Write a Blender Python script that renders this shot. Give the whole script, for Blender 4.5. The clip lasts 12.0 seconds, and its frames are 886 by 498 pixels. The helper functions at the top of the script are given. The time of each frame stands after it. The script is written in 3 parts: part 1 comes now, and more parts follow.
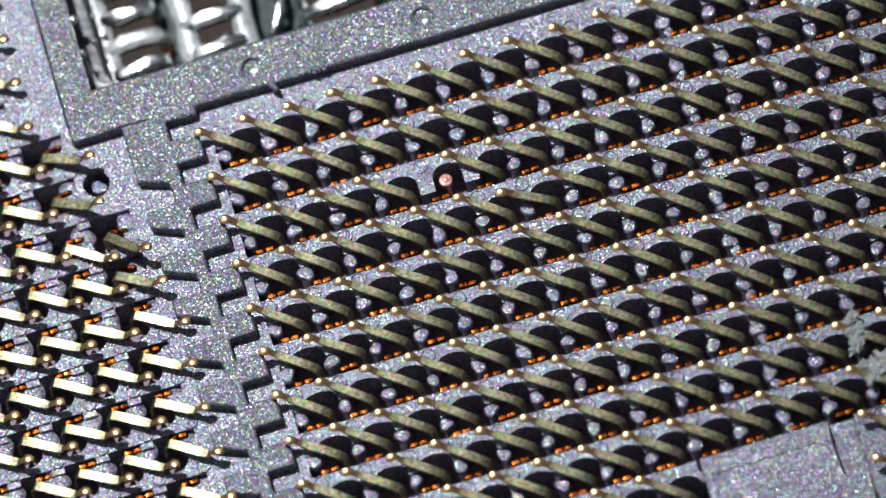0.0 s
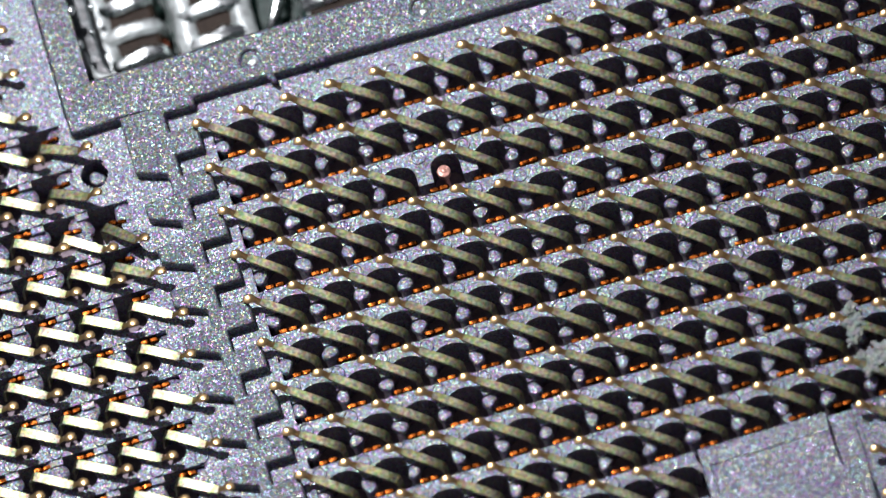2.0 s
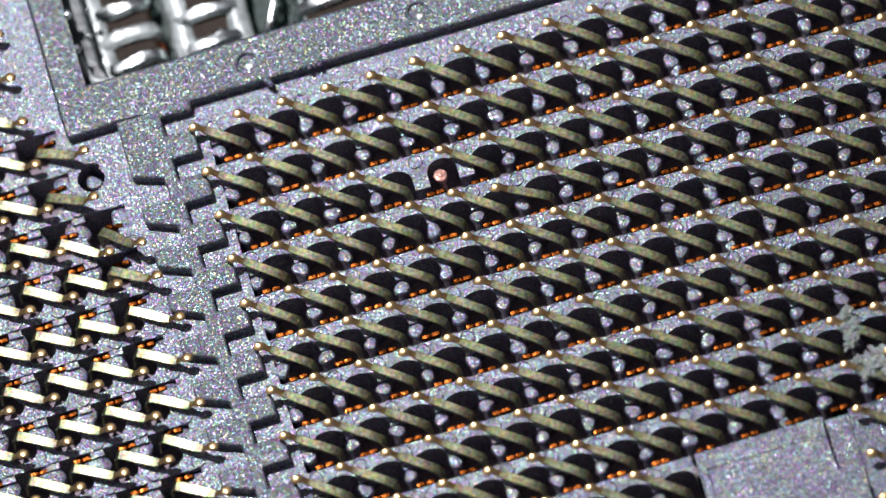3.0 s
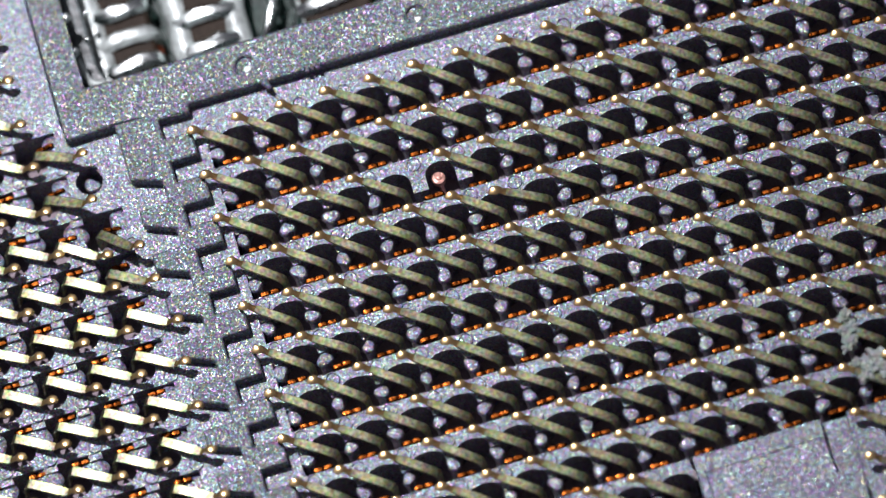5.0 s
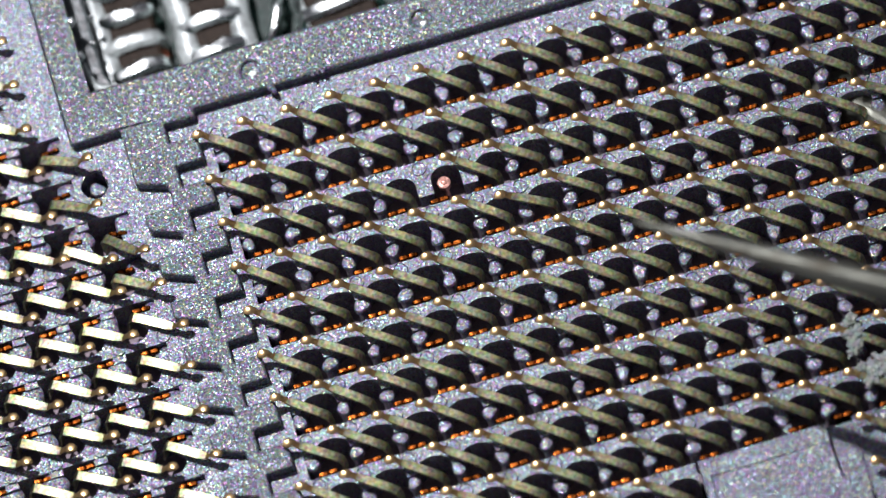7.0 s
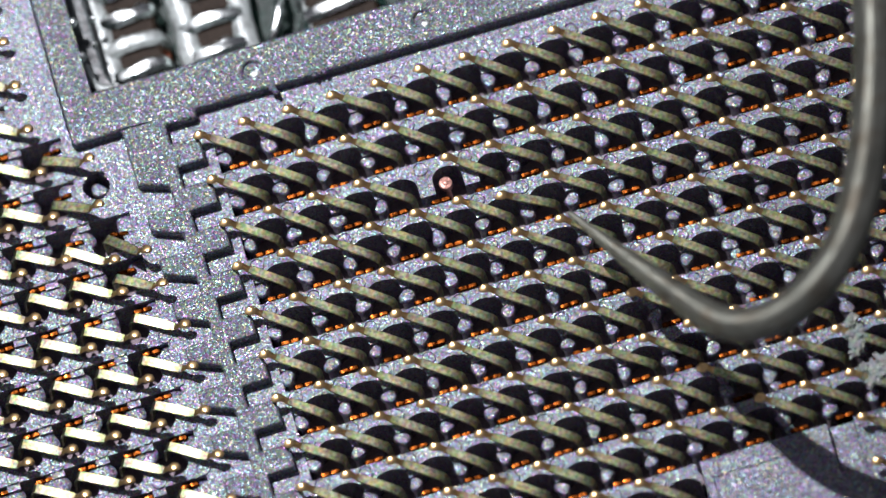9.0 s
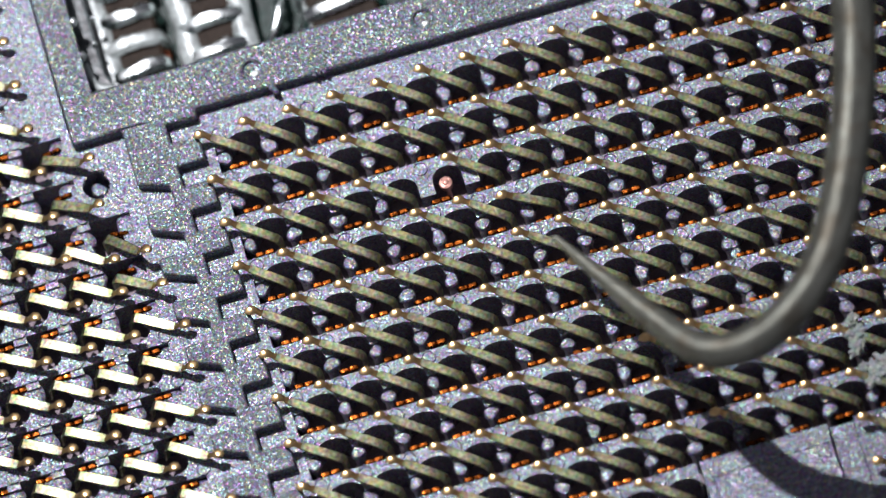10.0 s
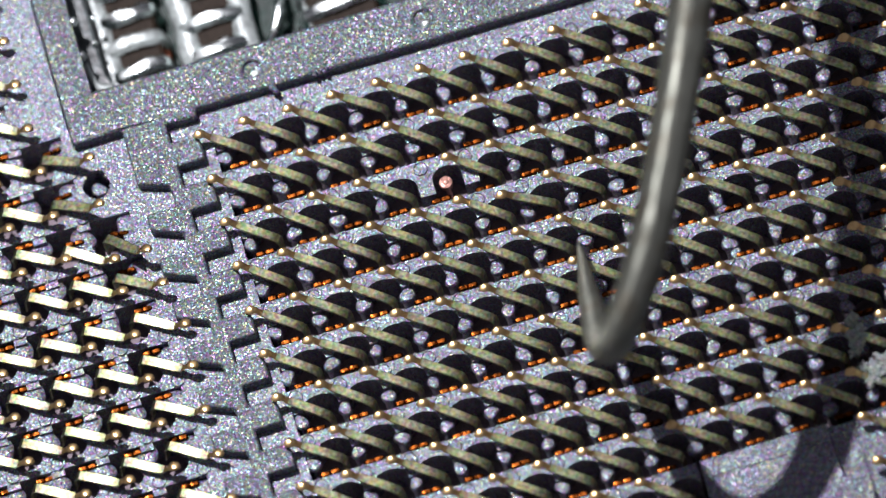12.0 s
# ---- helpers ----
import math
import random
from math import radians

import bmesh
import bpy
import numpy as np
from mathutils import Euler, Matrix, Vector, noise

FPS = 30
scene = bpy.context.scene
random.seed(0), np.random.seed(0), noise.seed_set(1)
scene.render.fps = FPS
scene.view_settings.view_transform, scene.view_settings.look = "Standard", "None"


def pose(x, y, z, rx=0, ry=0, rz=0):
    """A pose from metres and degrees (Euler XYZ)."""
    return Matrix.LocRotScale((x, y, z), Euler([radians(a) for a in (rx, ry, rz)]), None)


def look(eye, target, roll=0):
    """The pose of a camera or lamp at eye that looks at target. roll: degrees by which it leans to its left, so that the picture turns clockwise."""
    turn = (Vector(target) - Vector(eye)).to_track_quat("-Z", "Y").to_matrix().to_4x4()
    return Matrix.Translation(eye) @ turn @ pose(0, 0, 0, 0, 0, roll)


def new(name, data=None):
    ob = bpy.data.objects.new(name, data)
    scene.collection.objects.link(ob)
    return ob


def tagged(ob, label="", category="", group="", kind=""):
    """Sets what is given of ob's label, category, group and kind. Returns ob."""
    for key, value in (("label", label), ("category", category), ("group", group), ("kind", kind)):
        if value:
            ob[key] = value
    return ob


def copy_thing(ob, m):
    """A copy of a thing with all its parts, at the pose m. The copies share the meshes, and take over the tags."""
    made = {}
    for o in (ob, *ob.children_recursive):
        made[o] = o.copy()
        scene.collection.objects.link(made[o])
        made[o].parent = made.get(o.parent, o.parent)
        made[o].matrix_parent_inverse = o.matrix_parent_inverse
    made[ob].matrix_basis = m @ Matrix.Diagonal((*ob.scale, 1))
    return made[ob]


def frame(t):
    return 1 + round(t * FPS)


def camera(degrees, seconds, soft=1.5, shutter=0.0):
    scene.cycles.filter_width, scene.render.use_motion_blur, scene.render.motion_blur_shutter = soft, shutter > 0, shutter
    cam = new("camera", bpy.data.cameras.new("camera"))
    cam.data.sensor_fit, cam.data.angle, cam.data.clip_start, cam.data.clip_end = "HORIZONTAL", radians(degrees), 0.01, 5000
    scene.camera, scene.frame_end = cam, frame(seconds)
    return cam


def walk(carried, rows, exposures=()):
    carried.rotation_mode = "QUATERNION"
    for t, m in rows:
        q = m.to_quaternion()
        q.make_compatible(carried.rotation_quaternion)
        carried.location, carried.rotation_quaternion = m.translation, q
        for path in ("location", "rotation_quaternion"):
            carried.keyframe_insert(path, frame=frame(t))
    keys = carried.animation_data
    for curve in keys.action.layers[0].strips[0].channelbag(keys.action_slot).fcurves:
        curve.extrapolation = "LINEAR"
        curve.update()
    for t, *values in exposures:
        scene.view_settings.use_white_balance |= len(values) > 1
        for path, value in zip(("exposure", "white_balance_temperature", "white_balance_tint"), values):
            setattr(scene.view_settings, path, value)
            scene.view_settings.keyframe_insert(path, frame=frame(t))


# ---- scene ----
MM = 0.001

# ---- camera: a microscope's long, narrow view, nudged by a shaking bench ----
TARGET = Vector((1.545, -4.637, 0.35)) * MM
VIEW = Vector((0, math.sin(radians(22.5)), -math.cos(radians(22.5))))
DIST = 400 * MM
ROLL = -16.6
cam = camera(2.994, 12.0, soft=1.6, shutter=0.5)
cam.data.dof.use_dof = True
cam.data.dof.focus_distance = DIST + 0.4 * MM
cam.data.dof.aperture_fstop = 68


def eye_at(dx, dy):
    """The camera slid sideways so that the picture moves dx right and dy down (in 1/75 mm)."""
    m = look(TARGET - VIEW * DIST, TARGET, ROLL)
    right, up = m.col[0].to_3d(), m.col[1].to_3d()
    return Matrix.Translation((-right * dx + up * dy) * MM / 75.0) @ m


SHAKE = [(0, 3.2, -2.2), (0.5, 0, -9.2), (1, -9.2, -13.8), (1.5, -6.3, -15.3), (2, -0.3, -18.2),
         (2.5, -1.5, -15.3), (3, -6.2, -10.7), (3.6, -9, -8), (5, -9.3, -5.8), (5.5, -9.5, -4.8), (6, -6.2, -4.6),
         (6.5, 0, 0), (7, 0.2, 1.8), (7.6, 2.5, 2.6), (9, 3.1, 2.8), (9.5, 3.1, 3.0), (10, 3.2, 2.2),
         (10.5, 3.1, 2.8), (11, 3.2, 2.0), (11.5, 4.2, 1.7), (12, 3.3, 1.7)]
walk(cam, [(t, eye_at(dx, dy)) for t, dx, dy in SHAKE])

# ---- light: one bench spot lamp from the upper left, brightest on the left, and a dim room ----
LAMP_DIR = Vector((-0.248, 0.327, 1.0)).normalized()
lamp_data = bpy.data.lights.new("bench_lamp", "SPOT")
lamp_data.energy, lamp_data.shadow_soft_size = 1.1, 1.3 * MM
lamp_data.spot_size, lamp_data.spot_blend = radians(26.5), 1.0
lamp_data.color = (0.985, 0.915, 0.985)
lamp = new("bench_lamp", lamp_data)
lamp.matrix_world = look(Vector((9, -8, 0)) * MM + LAMP_DIR * 150 * MM, Vector((-7.9, 2.8, 0)) * MM)
world = bpy.data.worlds.new("room")
scene.world = world
world.use_nodes = True
world.node_tree.nodes["Background"].inputs[0].default_value = (0.86, 0.8, 0.95, 1)
world.node_tree.nodes["Background"].inputs[1].default_value = 0.145
scene.view_settings.exposure = 0.0


# ---- materials ----
def material(name, base, rough=0.5, metal=0.0, grain=0.0, grain_scale=30000, bump=0.0, tint=0.0, stain=0.0, stain_scale=1500, spec=0.5, per_piece=0.0, glint_fleck=0.0, relief=0.02, glint=0.0):
    """Principled surface: fine grain, coloured speckle, glints put in as pale flecks, broad stains and a bump, all from
    object-space noise (scale per metre).
    """
    mat = bpy.data.materials.new(name)
    mat.use_nodes = True
    nt = mat.node_tree
    bsdf = nt.nodes["Principled BSDF"]
    bsdf.inputs["Roughness"].default_value = rough
    bsdf.inputs["Metallic"].default_value = metal
    bsdf.inputs["Specular IOR Level"].default_value = spec
    link = nt.links.new
    coord = nt.nodes.new("ShaderNodeNewGeometry")

    def noise_node(scale, detail=2.0):
        n = nt.nodes.new("ShaderNodeTexNoise")
        n.inputs["Scale"].default_value, n.inputs["Detail"].default_value = scale, detail
        link(coord.outputs["Position"], n.inputs["Vector"])
        return n

    def mix(kind, a, b, fac):
        m = nt.nodes.new("ShaderNodeMix")
        m.data_type, m.blend_type = "RGBA", kind
        if isinstance(fac, float):
            m.inputs[0].default_value = fac
        else:
            link(fac, m.inputs[0])
        for sock, val in ((m.inputs[6], a), (m.inputs[7], b)):
            if isinstance(val, tuple):
                sock.default_value = val
            else:
                link(val, sock)
        return m.outputs[2]

    def ramp(src, lo, hi, a, b):
        r = nt.nodes.new("ShaderNodeMapRange")
        r.inputs[1].default_value, r.inputs[2].default_value = lo, hi
        r.inputs[3].default_value, r.inputs[4].default_value = a, b
        link(src, r.inputs[0])
        return r.outputs[0]

    colour = (*base, 1)
    fine = noise_node(grain_scale, 1.0)
    if grain:
        dark = tuple(c * (1 - grain) for c in base) + (1,)
        light = tuple(min(1, c * (1 + grain)) for c in base) + (1,)
        colour = mix("MIX", dark, light, ramp(fine.outputs[0], 0.35, 0.65, 0, 1))
    if tint:
        hue = noise_node(grain_scale * 0.8, 0.0)
        sat = nt.nodes.new("ShaderNodeHueSaturation")
        sat.inputs["Saturation"].default_value = 2.2
        link(hue.outputs["Color"], sat.inputs["Color"])
        colour = mix("OVERLAY", colour, sat.outputs[0], tint)
    if glint_fleck:
        # pale rainbow metallic spots put the plastic's glints into its colour
        spots = noise_node(grain_scale * 1.55, 0.6)
        spots.inputs["Distortion"].default_value = 1.0
        hues = nt.nodes.new("ShaderNodeCombineColor")
        hues.mode = "HSV"
        link(ramp(noise_node(grain_scale * 1.1, 0.0).outputs[0], 0.3, 0.7, 0.1, 0.85), hues.inputs[0])
        hues.inputs[1].default_value, hues.inputs[2].default_value = 0.72, 1.0
        pale = mix("MIX", hues.outputs[0], (0.95, 0.97, 1.0, 1), 0.22)
        mask = ramp(spots.outputs[0], 0.68 - 0.08 * glint_fleck, 0.71 - 0.08 * glint_fleck, 0, 0.88)
        colour = mix("MIX", colour, pale, mask)
        link(mask, bsdf.inputs["Metallic"])
    if glint:
        sheen = nt.nodes.new("ShaderNodeCombineColor")
        sheen.mode = "HSV"
        link(ramp(noise_node(grain_scale * 0.6, 0.0).outputs[0], 0.3, 0.7, 0.1, 0.85), sheen.inputs[0])
        sheen.inputs[1].default_value, sheen.inputs[2].default_value = glint, 1.0
        link(sheen.outputs[0], bsdf.inputs["Specular Tint"])
    if stain:
        broad = noise_node(stain_scale, 4.0)
        colour = mix("MULTIPLY", colour, tuple(1 - stain for _ in range(3)) + (1,), ramp(broad.outputs[0], 0.45, 0.7, 0, 1))
    if per_piece:
        info = nt.nodes.new("ShaderNodeObjectInfo")
        colour = mix("MULTIPLY", colour, tuple(1 - per_piece for _ in range(3)) + (1,), info.outputs["Random"])
    if isinstance(colour, tuple):
        bsdf.inputs["Base Color"].default_value = colour
    else:
        link(colour, bsdf.inputs["Base Color"])
    if bump:
        b = nt.nodes.new("ShaderNodeBump")
        b.inputs["Strength"].default_value, b.inputs["Distance"].default_value = bump, relief * MM
        link(fine.outputs[0], b.inputs["Height"])
        link(b.outputs[0], bsdf.inputs["Normal"])
        rough_out = ramp(noise_node(grain_scale * 1.3, 0.0).outputs[0], 0.3, 0.7, max(0.05, rough - 0.15), min(1, rough + 0.15))
        link(rough_out, bsdf.inputs["Roughness"])
    return mat


PLASTIC = material("sparkling_grey_plastic", (0.178, 0.166, 0.24), 0.38, grain=0.6, grain_scale=18000, bump=1.0, relief=0.026, tint=0.45, stain=0.2, spec=0.8, glint_fleck=0.75, glint=0.5)
FRAME = material("grey_frame_plastic", (0.1, 0.106, 0.132), 0.42, grain=0.6, grain_scale=17500, bump=1.0, relief=0.026, tint=0.45, stain=0.25, spec=0.6, glint_fleck=0.45, glint=0.5)
DEEP = material("shaded_grey_plastic", (0.22, 0.175, 0.205), 0.6, grain=0.3, bump=0.3)
BEAM = material("dull_nickel", (0.54, 0.565, 0.34), 0.38, 1.0, grain=0.3, grain_scale=12000, tint=0.3, stain=0.3, stain_scale=7000, per_piece=0.2)
GOLD = material("gold_plating", (1.0, 0.68, 0.32), 0.28, 1.0, grain=0.1, per_piece=0.1)
COPPER = material("copper_strip", (0.13, 0.036, 0.006), 0.33, 1.0, grain=0.7, grain_scale=9000, bump=0.4, per_piece=0.55)
STEEL = material("brushed_worn_steel", (0.4, 0.43, 0.36), 0.5, 0.78, grain=0.06, grain_scale=2500, stain=0.2, stain_scale=600)


def brush(mat):
    """Lengthwise scratches and brown wear along the pick, by its own map (round it, along it)."""
    nt = mat.node_tree
    link = nt.links.new
    bsdf = nt.nodes["Principled BSDF"]
    lathe = nt.nodes.new("ShaderNodeTangent")
    lathe.direction_type = "UV_MAP"
    bsdf.inputs["Anisotropic"].default_value = 0.86
    bsdf.inputs["Anisotropic Rotation"].default_value = 0.25
    link(lathe.outputs[0], bsdf.inputs["Tangent"])
    where = nt.nodes.new("ShaderNodeUVMap")

    def streaks(around, along, detail):
        m = nt.nodes.new("ShaderNodeMapping")
        m.inputs["Scale"].default_value = (around, along, 1)
        link(where.outputs[0], m.inputs["Vector"])
        n = nt.nodes.new("ShaderNodeTexNoise")
        n.inputs["Scale"].default_value, n.inputs["Detail"].default_value = 1.0, detail
        link(m.outputs[0], n.inputs["Vector"])
        return n.outputs[0]

    def between(src, lo, hi, low, high):
        r = nt.nodes.new("ShaderNodeMapRange")
        for k, val in enumerate((lo, hi, low, high)):
            r.inputs[k + 1].default_value = val
        link(src, r.inputs[0])
        return r.outputs[0]

    scratch, wear = streaks(34, 22, 3.0), streaks(5, 26, 3.0)
    plain = bsdf.inputs["Base Color"].links[0].from_socket
    for src, tint in ((between(scratch, 0.35, 0.7, 0.0, 1.0), (0.55, 0.56, 0.55, 1)), (between(wear, 0.5, 0.68, 0.0, 0.8), (0.62, 0.5, 0.42, 1))):
        m = nt.nodes.new("ShaderNodeMix")
        m.data_type, m.blend_type = "RGBA", "MULTIPLY"
        link(src, m.inputs[0])
        link(plain, m.inputs[6])
        m.inputs[7].default_value = tint
        plain = m.outputs[2]
    link(plain, bsdf.inputs["Base Color"])
    link(between(wear, 0.35, 0.65, 0.38, 0.56), bsdf.inputs["Roughness"])
    bump = nt.nodes.new("ShaderNodeBump")
    bump.inputs["Strength"].default_value, bump.inputs["Distance"].default_value = 0.55, 0.03 * MM
    link(scratch, bump.inputs["Height"])
    link(bump.outputs[0], bsdf.inputs["Normal"])


brush(STEEL)
SOLDER = material("bright_solder", (0.68, 0.76, 0.74), 0.28, 1.0, grain=0.2, grain_scale=3000, bump=0.25)
TIN = material("satin_tin", (0.58, 0.65, 0.63), 0.4, 0.85, grain=0.3, grain_scale=3000, bump=0.3)
DULL = material("dull_solder", (0.5, 0.57, 0.55), 0.48, 0.4, grain=0.3, grain_scale=3500, bump=0.35)
LEDGE = material("stained_grey_ledge", (0.11, 0.14, 0.14), 0.4, grain=0.4, grain_scale=6000, bump=0.5, stain=0.4, stain_scale=2500)
FLUX = material("brown_flux", (0.16, 0.045, 0.02), 0.3, grain=0.4, grain_scale=4000, bump=0.3)
CERAMIC = material("brown_ceramic", (0.03, 0.022, 0.015), 0.6, spec=0.15, grain=0.2, grain_scale=8000)
BOARD = material("green_solder_mask", (0.006, 0.03, 0.022), 0.35, spec=0.3, grain=0.2, grain_scale=4000, bump=0.1)
STUB = material("pink_copper", (0.75, 0.42, 0.34), 0.4, 0.6, grain=0.2, grain_scale=20000, bump=0.3)
FLUFF = material("grey_residue", (0.33, 0.39, 0.36), 0.45, grain=0.2, grain_scale=9000, bump=0.35, tint=0.12)


# ---- mesh helpers ----
def part(name, bm, mat, parent=None, label=""):
    me = bpy.data.meshes.new(name)
    bm.to_mesh(me)
    bm.free()
    me.set_sharp_from_angle(angle=radians(36))
    me.materials.append(mat)
    ob = new(name, me)
    ob.parent = parent
    if label:
        ob["label"] = label
    return ob


def prism(bm, outline, z0, z1):
    """A closed prism over an outline (mm, counter-clockwise) from z0 to z1."""
    low = [bm.verts.new((x * MM, y * MM, z0 * MM)) for x, y in outline]
    top = [bm.verts.new((x * MM, y * MM, z1 * MM)) for x, y in outline]
    bm.faces.new(top)
    bm.faces.new(low[::-1])
    n = len(outline)
    for k in range(n):
        bm.faces.new((low[k], low[(k + 1) % n], top[(k + 1) % n], top[k]))


def rect(x0, y0, x1, y1):
    return [(x0, y0), (x1, y0), (x1, y1), (x0, y1)]


def bevelled(ob, width=0.025, segments=2, seams=()):
    """Rounds the sharp edges, but for those that lie wholly in a seam rectangle (mm)."""
    m = ob.modifiers.new("edge", "BEVEL")
    m.width, m.segments, m.limit_method, m.angle_limit = width * MM, segments, "ANGLE", radians(40)
    if seams:
        m.limit_method = "WEIGHT"
        bm = bmesh.new()
        bm.from_mesh(ob.data)
        layer = bm.edges.layers.float.new("bevel_weight_edge")
        for e in bm.edges:
            sharp = len(e.link_faces) == 2 and e.calc_face_angle(0) > radians(40)
            inside = any(all(r[0] < v.co.x / MM < r[2] and r[1] < v.co.y / MM < r[3] for v in e.verts) for r in seams)
            e[layer] = 1.0 if sharp and not inside else 0.0
        bm.to_mesh(ob.data)
        bm.free()
    return ob


SEAMS = ((-5.45, 0.67, -5.43, 11), (-5.01, 0.67, -3.94, 0.69), (-3.96, 0.49, -3.94, 0.69))


def union(rects, z0, z1, holes=(), shifts=None):
    """A slab over the union of rectangles less the holes, with outer walls only; shifts moves named corners."""
    xs = sorted({round(v, 4) for r in rects for v in (r[0], r[2])})
    ys = sorted({round(v, 4) for r in rects for v in (r[1], r[3])} | {round(v, 4) for r in holes for v in (r[1], r[3])})
    xs = sorted(set(xs) | {round(v, 4) for r in holes for v in (r[0], r[2])})
    shifts = shifts or {}
    full = set()
    for a in range(len(xs) - 1):
        for b in range(len(ys) - 1):
            cx, cy = (xs[a] + xs[a + 1]) / 2, (ys[b] + ys[b + 1]) / 2
            if any(r[0] < cx < r[2] and r[1] < cy < r[3] for r in rects) and not any(r[0] < cx < r[2] and r[1] < cy < r[3] for r in holes):
                full.add((a, b))
    bm = bmesh.new()
    seen = {}

    def v(a, b, z):
        if (a, b, z) not in seen:
            seen[a, b, z] = bm.verts.new((xs[a] * MM, (ys[b] + shifts.get((xs[a], ys[b]), 0)) * MM, z * MM))
        return seen[a, b, z]

    for a, b in full:
        c = [(a, b), (a + 1, b), (a + 1, b + 1), (a, b + 1)]
        bm.faces.new([v(*p, z1) for p in c])
        bm.faces.new([v(*p, z0) for p in c[::-1]])
        for k, (da, db) in enumerate(((0, -1), (1, 0), (0, 1), (-1, 0))):
            if (a + da, b + db) not in full:
                p, q = c[k], c[(k + 1) % 4]
                bm.faces.new((v(*p, z0), v(*q, z0), v(*q, z1), v(*p, z1)))
    return bm


def sweep(bm, path, sizes, side, chamfer=0.42, crown=0.0):
    """Sweeps a flat rounded bar (width, thickness) along a path; side is the width's direction."""
    rings = []
    for k, p in enumerate(path):
        a, b = path[max(0, k - 1)], path[min(len(path) - 1, k + 1)]
        along = (b - a).normalized()
        s = (side - along * side.dot(along)).normalized()
        n = along.cross(s)
        w, h = sizes[k]
        c = min(w, h) * chamfer
        e = max(c, w * crown)
        ring = [(w / 2 - e, h / 2), (-w / 2 + e, h / 2), (-w / 2, h / 2 - c), (-w / 2, -h / 2 + c),
                (-w / 2 + e, -h / 2), (w / 2 - e, -h / 2), (w / 2, -h / 2 + c), (w / 2, h / 2 - c)]
        rings.append([bm.verts.new((p + s * u + n * t) * MM) for u, t in ring])
    for r, q in zip(rings, rings[1:]):
        for k in range(8):
            bm.faces.new((r[k], r[(k + 1) % 8], q[(k + 1) % 8], q[k]))
    bm.faces.new(rings[0][::-1])
    bm.faces.new(rings[-1])
    for f in bm.faces:
        f.smooth = True


def tube(bm, path, radii, sides=20):
    """A round bar of changing radius along a path (mm)."""
    rings = []
    ref = Vector((0.3, 0.2, 0.93))
    for k, p in enumerate(path):
        a, b = path[max(0, k - 1)], path[min(len(path) - 1, k + 1)]
        along = (b - a).normalized()
        s = (ref - along * ref.dot(along)).normalized()
        ref = s
        n = along.cross(s)
        rings.append([bm.verts.new((p + (s * math.cos(q) + n * math.sin(q)) * radii[k]) * MM)
                      for q in (math.tau * e / sides for e in range(sides))])
    for r, q in zip(rings, rings[1:]):
        for k in range(sides):
            bm.faces.new((r[k], r[(k + 1) % sides], q[(k + 1) % sides], q[k])).smooth = True
    uv = bm.loops.layers.uv.verify()
    where = {v: (e / sides, k / len(rings)) for k, r in enumerate(rings) for e, v in enumerate(r)}
    for r in rings[:-1]:
        for v in r:
            for lp in v.link_loops:
                us = [where[w.vert][0] for w in lp.face.loops]
                u = where[v][0]
                lp[uv].uv = (u + 1 if u == 0 and max(us) > 0.5 else u, where[v][1])
    for v in rings[-1]:
        for lp in v.link_loops:
            us = [where[w.vert][0] for w in lp.face.loops]
            u = where[v][0]
            lp[uv].uv = (u + 1 if u == 0 and max(us) > 0.5 else u, where[v][1])
    bm.faces.new(rings[0][::-1])
    bm.faces.new(rings[-1])


# ---- the setting ----
PX, PY = 1.09, 1.17          # contact pitch along and across the rows
STEP = 0.35                  # the frame stands this much above the contact bed
bm = bmesh.new()
prism(bm, rect(-90, -90, 90, 90), -4.4, -2.8)
tagged(part("ground", bm, BOARD), "green mainboard under the processor socket", "circuit board", kind="structure")

socket = tagged(new("cpu_socket"), "grey plastic processor socket with spring contacts, one broken off", "cpu socket")
socket.location = (0, 0, -2.8 * MM)
LIFT = Matrix.Translation((0, 0, 2.8 * MM))


def under(ob, parent):
    """Puts a part built in world place under its thing."""
    ob.parent = parent
    ob.matrix_parent_inverse = LIFT
    return ob


# floor of the socket, open at the cavity
under(part("socket_floor", union([(-12, -18, 18, 1.86), (-12, -18, -5.44, 10)], -2.8, -1.2), DEEP), socket)

# frame: strip along the cavity, cross web between the two contact beds, plates and rim
MAIN_ROWS = range(0, 13)
LEFT_ROWS = range(-5, 12)


def left_east(m):
    return -6.52 if m <= -1 else (-5.52 if m <= 1 else -4.52)


rects = [(-6.2, 0.68, -5.44, 10), (-5.0, -0.87 * PY, -3.95, 0.68), (-4.27, -16.5, -3.95, 0.5),
         (-12, -18.5, 18.5, -16.5), (16.6, -18.5, 18.5, 1.86), (-12, -18.5, -11.2, 10)]
for j in MAIN_ROWS:
    y = -PY * j
    rects.append((-3.95, y - 0.62, -3.27, y))
for m in LEFT_ROWS:
    y = -PY * (m - 0.13)
    if m >= 2:
        rects.append((-5.0, y, -3.95, y + 0.6))
# the left tongues end on a slant, along the contacts
slant = {(-5.0, round(-0.87 * PY, 4)): 0.25}
for m in LEFT_ROWS:
    if m >= 2:
        slant[-5.0, round(-PY * (m - 0.13), 4)] = 0.2
        slant[-4.27, round(-PY * (m - 0.13), 4)] = -0.1
frame_part = under(part("frame", union(rects, -1.2, STEP, shifts=slant), FRAME), socket)
bevelled(frame_part, 0.085, 4, SEAMS)
bm = bmesh.new()
